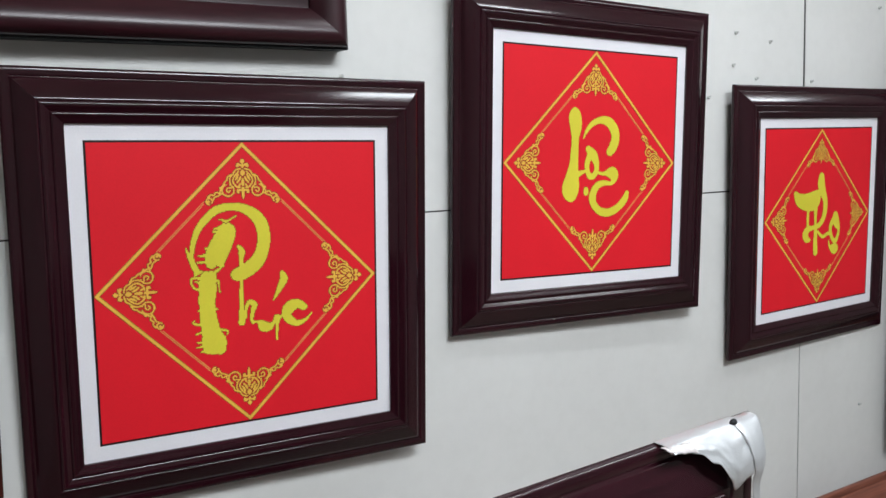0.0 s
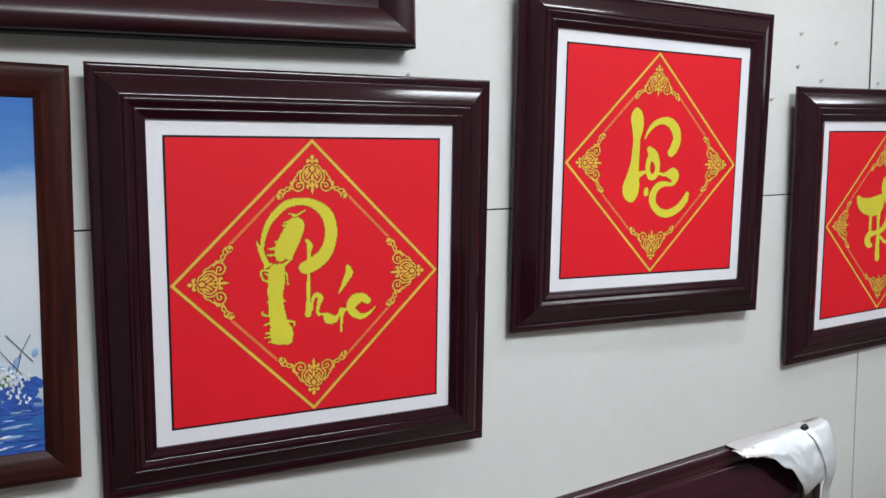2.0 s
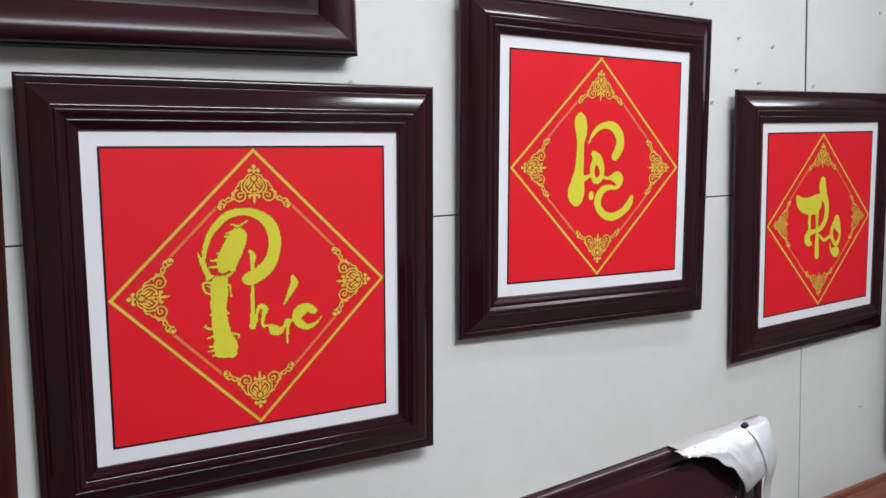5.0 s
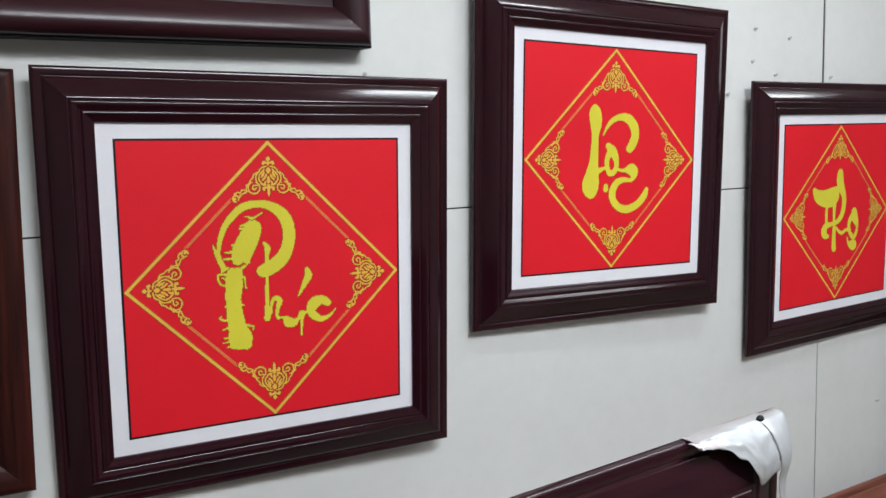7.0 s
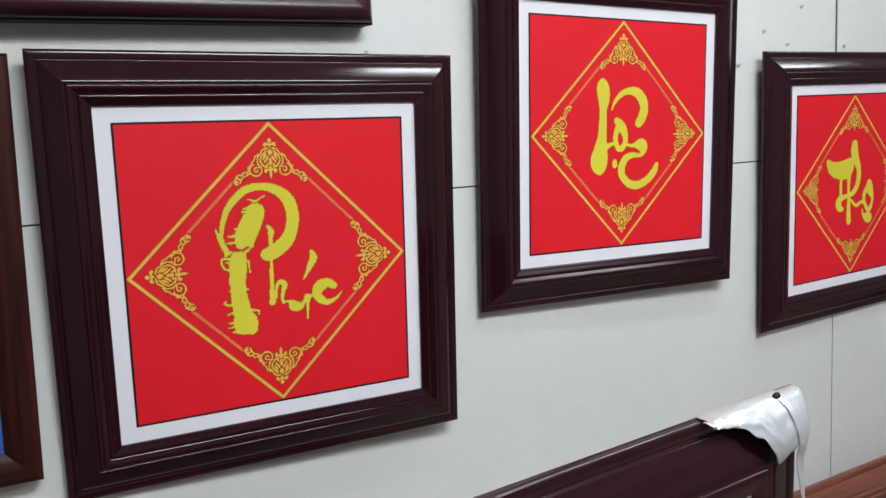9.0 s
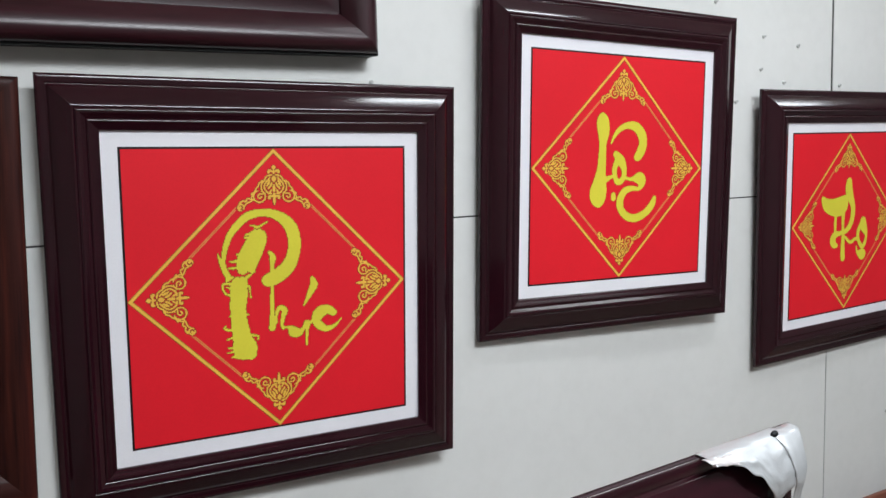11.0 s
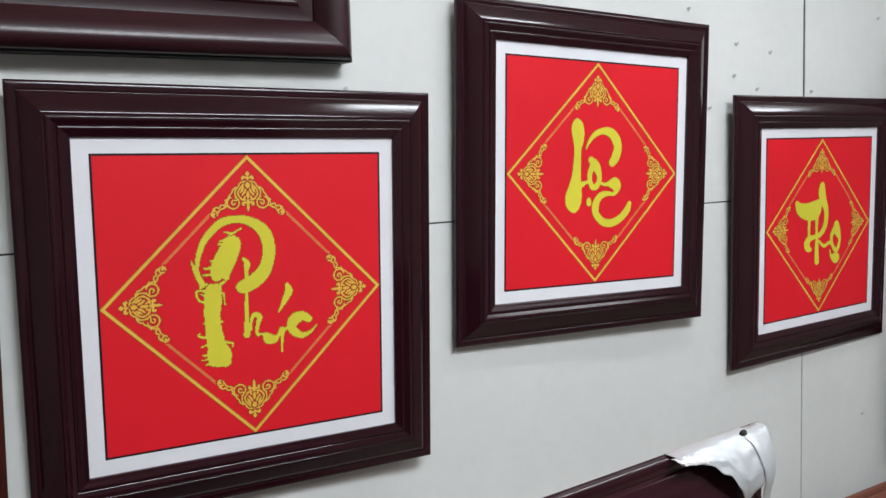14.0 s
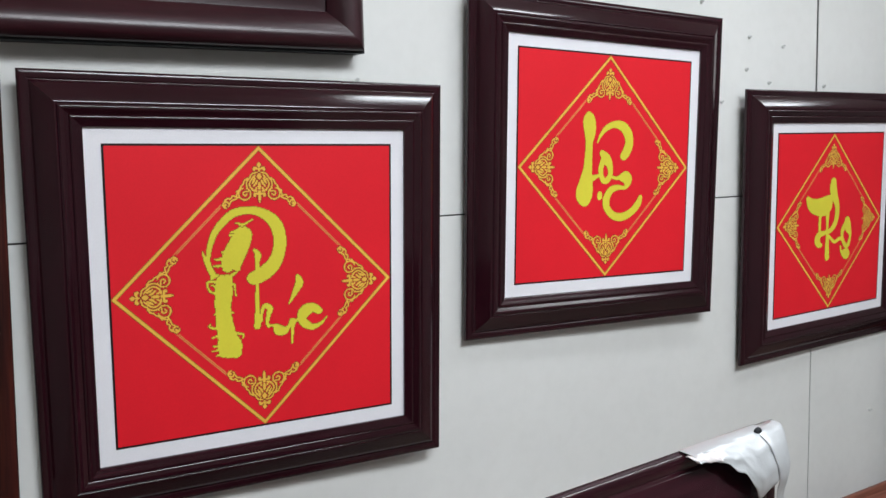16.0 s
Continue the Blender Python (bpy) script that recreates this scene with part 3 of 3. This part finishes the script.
PAINT_WHITE, PAINT_BLUE, PAINT_PALE = paint("white_paint", (0.75, 0.78, 0.82)), paint("blue_paint", (0.03, 0.10, 0.42)), paint("pale_blue_paint", (0.3, 0.45, 0.72))
PAINT_YELLOW, PAINT_RED, PAINT_GREEN = paint("yellow_paint", (0.7, 0.5, 0.04)), paint("red_paint", (0.5, 0.03, 0.03)), paint("green_paint", (0.12, 0.22, 0.05))
PAINT_GREY, PAINT_PINK, PAINT_GOLD, PAINT_LEAF = paint("grey_paint", (0.12, 0.14, 0.18)), paint("pink_paint", (0.72, 0.5, 0.55)), paint("ochre_paint", (0.45, 0.25, 0.06)), paint("leaf_paint", (0.10, 0.16, 0.10))

sea = thing_at("framed_painting", pose(-0.4063, -0.010, 1.3755, 0.6, 1.74, 0.0), "mahogany framed oil seascape with blue sky and white flowers", "framed painting")
frame_rails(sea, 0.283, 0.280, PLAIN_MOULDING, RED_WOOD)
canvas = part("canvas", boxed((-0.241, 0.0, -0.239), (0.241, 0.006, 0.239)), SEASCAPE, sea, "painted sky over blue water")
part("backing_board", boxed((-0.24, 0.0065, -0.238), (0.24, 0.0095, 0.238)), BACKING, sea)
tagged(part("deep_brushwork", daubs(260, (-0.23, -0.236), (0.237, -0.172), 0.017, 6, 0.0006, 0.10, (0.12, 0.3)), PAINT_BLUE, canvas, "deep blue brush strokes"), kind="stuff")
tagged(part("water_brushwork", daubs(90, (-0.23, -0.234), (0.236, -0.176), 0.012, 5, 0.0009, 0.08, (0.08, 0.2)), PAINT_PALE, canvas, "pale blue brush strokes"), kind="stuff")
tagged(part("foam_brushwork", daubs(34, (-0.23, -0.228), (0.236, -0.178), 0.010, 15, 0.0012, 0.08, (0.08, 0.22)), PAINT_WHITE, canvas, "thin white strokes on the water"), kind="stuff")
tagged(part("shade_brushwork", daubs(330, (-0.20, -0.174), (0.236, -0.140), 0.010, 17, 0.0012), PAINT_BLUE, canvas), kind="stuff")
tagged(part("leaf_brushwork", daubs(60, (-0.20, -0.155), (0.205, -0.118), 0.008, 7, 0.0014), PAINT_GREEN, canvas), kind="stuff")
tagged(part("haze_brushwork", daubs(60, (-0.20, -0.140), (0.236, -0.100), 0.010, 18, 0.0010), PAINT_PALE, canvas), kind="stuff")
_petals = random.Random(8)
for _name, _paint, _count, _lo, _hi, _size in (("petal_brushwork", PAINT_WHITE, 100, (-0.19, -0.168), (0.230, -0.118), 0.0058), ("yellow_brushwork", PAINT_YELLOW, 9, (-0.19, -0.125), (0.186, -0.090), 0.0075), ("red_brushwork", PAINT_RED, 8, (-0.19, -0.135), (0.182, -0.118), 0.0050)):
    _bm = bmesh.new()
    for _ in range(_count):
        _x, _z, _turn = _petals.uniform(_lo[0], _hi[0]), _petals.uniform(_lo[1], _hi[1]), _petals.uniform(0, 6.28)
        _lift = 0.0016 + _petals.uniform(0, 0.0006)
        for _k in range(5):
            _a = _turn + _k * 1.257
            _px, _pz = _x + _size * math.cos(_a), _z + 0.8 * _size * math.sin(_a)
            _rim = [_bm.verts.new((_px + _size * 0.72 * math.cos(_a + _b) * math.cos(_b * 0.5), -_lift, _pz + _size * 0.62 * math.sin(_a + _b))) for _b in (0.0, 1.05, 2.09, 3.14, 4.19, 5.24)]
            _top = _bm.verts.new((_px, -_lift - 0.0005, _pz))
            for _i in range(6):
                _bm.faces.new((_rim[_i], _rim[(_i + 1) % 6], _top))
    tagged(part(_name, _bm, _paint, canvas, {"petal_brushwork": "white flower petals"}.get(_name, "")), kind="stuff")


def bar(bm, a, b, half, depth):
    (x0, z0), (x1, z1) = a, b
    n = Vector((z0 - z1, x1 - x0)).normalized() * half
    bm.faces.new([bm.verts.new((x, -depth, z)) for x, z in ((x0 - n.x, z0 - n.y), (x1 - n.x, z1 - n.y), (x1 + n.x * 0.5, z1 + n.y * 0.5), (x0 + n.x * 0.5, z0 + n.y * 0.5))])


for a, b in (((0.196, -0.135), (0.226, -0.075)), ((0.228, -0.112), (0.197, -0.074)), ((0.206, -0.132), (0.214, -0.102)), ((0.214, -0.128), (0.183, -0.086))):
    _bm = bmesh.new()
    bar(_bm, a, b, 0.0009, 0.0012)
    facing(_bm, "painted_mast", PAINT_GREY, canvas)

# ---- pale flower canvas at the far end ----
PALE = material("pale_canvas", (0.6, 0.62, 0.62), 0.6)
_n = noise_of(PALE, 3.0, (1, 1, 0.6), 6.0)
colour_from(PALE, ramp(PALE, _n.outputs["Fac"], [(0.25, (0.50, 0.58, 0.63)), (0.5, (0.60, 0.64, 0.64)), (0.75, (0.66, 0.65, 0.56))]).outputs[0])
PAINT_MIST, PAINT_BLUSH, PAINT_BARK = paint("mist_paint", (0.58, 0.63, 0.62)), paint("blush_paint", (0.62, 0.52, 0.56)), paint("bark_paint", (0.16, 0.10, 0.05))
flower = thing_at("canvas_painting", pose(2.3500, -0.0255, 1.2700), "unframed pale canvas painting of pink blossoms with black edges", "canvas painting")
stretcher = part("stretcher", boxed((-0.400, -0.0085, -0.5520), (0.400, 0.0095, 0.5395), 0.001), BLACK_EDGE, flower, "black painted canvas sides")
for bx0, bx1, bz0, bz1 in ((-0.36, 0.36, 0.46, 0.50), (-0.36, 0.36, -0.50, -0.46), (-0.36, -0.32, -0.459, 0.459), (0.32, 0.36, -0.459, 0.459)):
    part("stretcher_bar", boxed((bx0, 0.0100, bz0), (bx1, 0.0400, bz1), 0.002), BROWN_WOOD["x"], flower)
face = part("canvas", boxed((-0.3985, -0.0105, -0.5505), (0.3985, -0.0087, 0.538)), PALE, flower, "pale painted face")
tagged(part("ground_brushwork", daubs(260, (-0.375, -0.51), (0.375, 0.51), 0.018, 20, 0.0100, 0.5), PAINT_MIST, face, "misty grey-green brush marks"), kind="stuff")


def painted_ovals(ovals, lift):
    """Low domed ovals of paint: middle x, z, half sizes, tilt in degrees."""
    bm = bmesh.new()
    for cx, cz, rx, rz, tilt in ovals:
        turn = math.radians(tilt)
        rings = []
        for f, d in ((1.0, 0.0), (0.72, 0.0006), (0.35, 0.0009)):
            ring = []
            for n in range(22):
                a = 2 * math.pi * n / 22
                wob = f * (1.0 + 0.10 * noise.noise(Vector((cx * 40 + math.cos(a) * 1.5, cz * 40, math.sin(a) * 1.5))))
                px, pz = rx * wob * math.cos(a), rz * wob * math.sin(a)
                ring.append(bm.verts.new((cx + px * math.cos(turn) - pz * math.sin(turn), -lift - d, cz + px * math.sin(turn) + pz * math.cos(turn))))
            rings.append(ring)
        for p, q in zip(rings, rings[1:]):
            for n in range(22):
                bm.faces.new((p[n], p[(n + 1) % 22], q[(n + 1) % 22], q[n]))
        bm.faces.new(rings[-1])
    return bm


_blooms = random.Random(12)
blush, white, twig, shoots = [], [], [], []
for bx in (-0.332, -0.14, 0.05, 0.24):
    for cx, cz, rx, rz, tilt in ((0.0, 0.045, 0.060, 0.026, 12), (0.012, 0.000, 0.058, 0.036, -20), (-0.020, -0.055, 0.062, 0.032, 24), (0.030, -0.050, 0.040, 0.030, -10), (0.012, -0.150, 0.050, 0.045, 35), (0.050, -0.175, 0.046, 0.040, -30)):
        cx, cz = bx + cx + _blooms.uniform(-0.008, 0.008), cz + _blooms.uniform(-0.006, 0.006)
        blush.append((cx, cz, rx, rz, tilt))
        white.append((cx + 0.006, cz + 0.009, rx * 0.84, rz * 0.74, tilt))
    for k in range(26):
        s = k / 25
        twig.append((bx + 0.075 - 0.128 * s ** 1.3, -0.235 - 0.195 * s, 0.013, 0.0075 + 0.003 * math.sin(k * 1.9), 40 + 25 * math.sin(k * 2.3)))
    for k in range(4):
        shoots.append((bx + 0.03 + 0.016 * k, 0.105 + 0.010 * (k % 2), 0.009, 0.034, 38 - 24 * k))
tagged(part("petal_edges", painted_ovals(blush, 0.0110), PAINT_BLUSH, face, "pale pink petal edges"), kind="stuff")
tagged(part("petal_brushwork", painted_ovals(white, 0.0122), PAINT_WHITE, face, "large white blossom petals"), kind="stuff")
tagged(part("branch_brushwork", painted_ovals(twig, 0.0114), PAINT_BARK, face, "thin brown branches"), kind="stuff")
tagged(part("leaf_brushwork", painted_ovals(shoots, 0.0112), PAINT_LEAF, face, "small green leaves"), kind="stuff")
tagged(part("ochre_brushwork", daubs(1100, (-0.386, -0.543), (0.385, -0.458), 0.011, 24, 0.0112), PAINT_GOLD, face, "ochre brush marks"), kind="stuff")
tagged(part("shade_brushwork", daubs(330, (-0.385, -0.54), (0.38, -0.445), 0.007, 25, 0.0117, 0.9), PAINT_BARK, face), kind="stuff")

# ---- dark frames that hang higher up ----
for hx, hz, hy in ((1.128, 2.212, -0.018), (1.985, 2.262, -0.018)):
    high = thing_at("framed_picture", pose(hx, hy, hz, 1.5), "dark maroon framed picture hung high on the wall", "framed picture", "dark frames hung high")
    frame_rails(high, 0.308, 0.308, MOULDING, DARK_WOOD, 0.0175)
    part("picture_sheet", boxed((-0.238, 0.0, -0.238), (0.238, 0.003, 0.238)), WHITE_PAPER, high)

# ---- frame with a foil corner, standing on a packing table ----
TABLE_TOP = 0.632
table = thing_at("packing_table", pose(0.25, -0.75, 0.0), "plain brown wooden packing table under a standing frame", "table")
part("tabletop", boxed((-0.42, -0.26, TABLE_TOP - 0.03), (0.42, 0.26, TABLE_TOP), 0.003), BROWN_WOOD["x"], table)
for sx in (-1, 1):
    for sy in (-1, 1):
        part("leg", boxed((sx * 0.37 - 0.025, sy * 0.21 - 0.025, 0.0), (sx * 0.37 + 0.025, sy * 0.21 + 0.025, TABLE_TOP - 0.0305), 0.002), BROWN_WOOD["z"], table)

STAND = pose(0.2064, -0.6817, 0.9363, 3.2, -2.4, 0.0)
GLOSSY = material("dark_lacquer_panel", (0.010, 0.006, 0.007), 0.3)
stood = thing_at("standing_frame", STAND, "dark maroon moulded frame standing upright on a table", "picture frame")
# the same moulding in a broader size
BROAD_MOULDING = [(w if w < 0.0165 else 0.0165 + 1.6 * (w - 0.0165), h) for w, h in MOULDING]
frame_rails(stood, 0.307, 0.307, BROAD_MOULDING, DARK_WOOD)
part("backing_board", boxed((-0.1985, 0.0036, -0.1985), (0.1985, 0.0085, 0.1985)), GLOSSY, stood, "dark backing panel")

FOIL = material("silver_foil", (0.62, 0.63, 0.64), 0.42, 0.6)
_n = noise_of(FOIL, 55.0, (1, 1, 1), 5.0)
rough_from(FOIL, _n.outputs["Fac"], 0.36, 0.55)
bump_from(FOIL, _n.outputs["Fac"], 0.55, 0.002)
FOIL_BACK = material("paper_backed_foil", (0.62, 0.57, 0.56), 0.6)
OVER = rounded([(-0.0015, 0.0005), (-0.0020, 0.0160), (0.0030, 0.0225), (0.0130, 0.0290), (0.0280, 0.0350), (0.0400, 0.0360), (0.0520, 0.0325), (0.0640, 0.0265), (0.0740, 0.0190)], 6)


def along(path, s):
    k = max(0.0, min(0.9999, s)) * (len(path) - 1)
    i = int(k)
    a, b = path[i], path[i + 1]
    return a[0] + (b[0] - a[0]) * (k - i), a[1] + (b[1] - a[1]) * (k - i)


def sheet_grid(place, nu, nv):
    bm = bmesh.new()
    vs = [[bm.verts.new(place(i / nu, j / nv)) for j in range(nv + 1)] for i in range(nu + 1)]
    for i in range(nu):
        for j in range(nv):
            bm.faces.new((vs[i][j], vs[i + 1][j], vs[i + 1][j + 1], vs[i][j + 1]))
    return bm


EDGE = rounded([(0.184, 0.22), (0.202, 0.29), (0.220, 0.36), (0.236, 0.47), (0.249, 0.62), (0.258, 0.76), (0.264, 0.80), (0.272, 0.72), (0.281, 0.66), (0.287, 0.57)], 6)


def foil_place(s, q):
    """Draped over the outer side and face of the top rail, with a torn lower edge."""
    u, low = along(EDGE, s)
    low += 0.035 * noise.noise(Vector((u * 90, 0.0, 1.0)))
    w, h = along(OVER, q * low)
    k = noise.noise(Vector((u * 38, q * 6, 4.0))) * 0.0009 + noise.noise(Vector((u * 120, q * 14, 9.0))) * 0.0004
    k += 0.0009 * abs(noise.noise(Vector((u * 26 + q * 2.0, q * 3.5, 6.0))))
    k += 0.0007 * math.exp(-((u - 0.245 - 0.02 * q) / 0.006) ** 2) * q
    curl = max(0.0, 0.12 - s) * 0.05 * q
    return (u - 0.009, 0.010 - h - abs(k) - curl, 0.307 - w + k * 0.6)


def thickened(ob, t):
    mod = ob.modifiers.new("thickness", "SOLIDIFY")
    mod.thickness = t
    return ob


foil = thing_at("foil_wrap", STAND, "crumpled silver foil wrapped over the corner of a frame", "foil")
thickened(part("foil_sheet", sheet_grid(foil_place, 60, 26), FOIL, foil, "", 30), 0.0005)


def flap_place(s, q):
    """The strip that folds over the rail's end and hangs down past it."""
    w, h = along(OVER, min(1.0, q * 2.6))
    w = max(w, 0.19 * (q - 0.384) + 0.0740) if q > 0.384 else w
    inner = 0.2620 + 0.0120 * min(1.0, q * 4.0) + 0.0165 * min(1.0, max(0.0, q - 0.25) * 2.6)
    x = inner + (0.3025 - 0.0065 * min(1.0, max(0.0, q - 0.10) * 5.0) + 0.004 * max(0.0, q - 0.4) - inner) * s + 0.0008 * noise.noise(Vector((s * 3, q * 9, 2.0)))
    drop = max(0.0, w - 0.030) / 0.030
    h = min(h, 0.0355) * math.exp(-drop * drop) + 0.0310 * (1.0 - math.exp(-drop * drop))
    y = 0.0090 - h * (1.0 - 0.25 * s ** 4) - 0.0008 * (1 - s) - 0.0012 * abs(noise.noise(Vector((s * 2.2 + 3, q * 7, 1.0)))) + 0.0010 * noise.noise(Vector((s * 4, q * 12, 7.0)))
    return (x, y, 0.3065 - w + 0.0008 * math.sin(7 * s))


thickened(part("foil_flap", sheet_grid(flap_place, 12, 40), FOIL, foil, "hanging foil strip", 30), 0.0005)


def fold_place(s, q):
    """The turned-back paper side at the torn end."""
    u = 0.178 + 0.032 * s
    _, low = along(EDGE, 0.01 + 0.22 * s)
    w, h = along(OVER, low * (0.42 + 0.60 * q * (1.0 - 0.3 * s)))
    k = noise.noise(Vector((s * 7, q * 3, 3.0))) * 0.0016
    return (u - 0.009 + 0.004 * q, 0.010 - h - 0.0022 - 0.003 * math.sin(3.14 * q) * (1 - 0.6 * s) - abs(k), 0.307 - w + k)


thickened(part("foil_fold", sheet_grid(fold_place, 20, 8), FOIL_BACK, foil, "turned-back whitish paper side", 70), 0.0005)
_bm = bmesh.new()
bmesh.ops.create_uvsphere(_bm, u_segments=14, v_segments=8, radius=1.0, matrix=Matrix.Translation((0.2665, -0.0060, 0.3095)) @ Matrix.Diagonal((0.0048, 0.003, 0.0042, 1)))
part("dark_knob", _bm, BLACK_EDGE, foil, "small dark knob poking through", 60)

# ---- red-brown frame leaning low against the wall ----
leaner = thing_at("leaning_frame", pose(1.98, -0.0745, 0.3335, -4.5, 0.0, 0.0), "red-brown wooden frame leaning on the wall from the floor", "picture frame")
WIDE_STEP = [(w * 1.25, h * 1.05) for w, h in MOULDING]
frame_rails(leaner, 0.72, 0.334, WIDE_STEP, BROWN_WOOD)
part("backing_board", boxed((-0.63, 0.0036, -0.245), (0.63, 0.0085, 0.245)), BACKING, leaner)

# ---- nails left in the boards ----
NAIL_GREY = material("dull_zinc", (0.5, 0.5, 0.48), 0.5)
NAILS = [(1.202, 1.840), (1.354, 1.776), (1.472, 1.761), (1.347, 1.705), (1.424, 1.678), (1.266, 1.633), (1.627, 1.676), (1.902, 1.867), (0.448, 1.816), (1.856, 0.840), (0.398, 1.655), (0.395, 1.698)]


def nail(x, z, k):
    e = thing_at("nail", pose(x, WALL_Y, z, -12 + 9 * math.sin(k * 2.1), 0, 14 * math.sin(k * 1.7)), "small steel nail with a pale plug driven into the wall board", "nail", "nails in the wall")
    bm = bmesh.new()
    bmesh.ops.create_cone(bm, cap_ends=True, segments=10, radius1=0.0042, radius2=0.0036, depth=0.004, matrix=Matrix.Translation((0, -0.0015, 0)) @ Matrix.Rotation(radians(90), 4, "X"))
    part("plug", bm, PLUG, e, smooth=40)
    bm = bmesh.new()
    bmesh.ops.create_cone(bm, cap_ends=True, segments=8, radius1=0.0012, radius2=0.0012, depth=0.004, matrix=Matrix.Translation((0, -0.004, 0)) @ Matrix.Rotation(radians(90), 4, "X"))
    part("shank", bm, NAIL_GREY, e, smooth=40)
    bm = bmesh.new()
    bmesh.ops.create_cone(bm, cap_ends=True, segments=10, radius1=0.0022, radius2=0.0022, depth=0.0012, matrix=Matrix.Translation((0, -0.0062, 0)) @ Matrix.Rotation(radians(90), 4, "X"))
    part("head", bm, NAIL_GREY, e, smooth=40)


for k, (nx, nz) in enumerate(NAILS):
    nail(nx, nz, k)
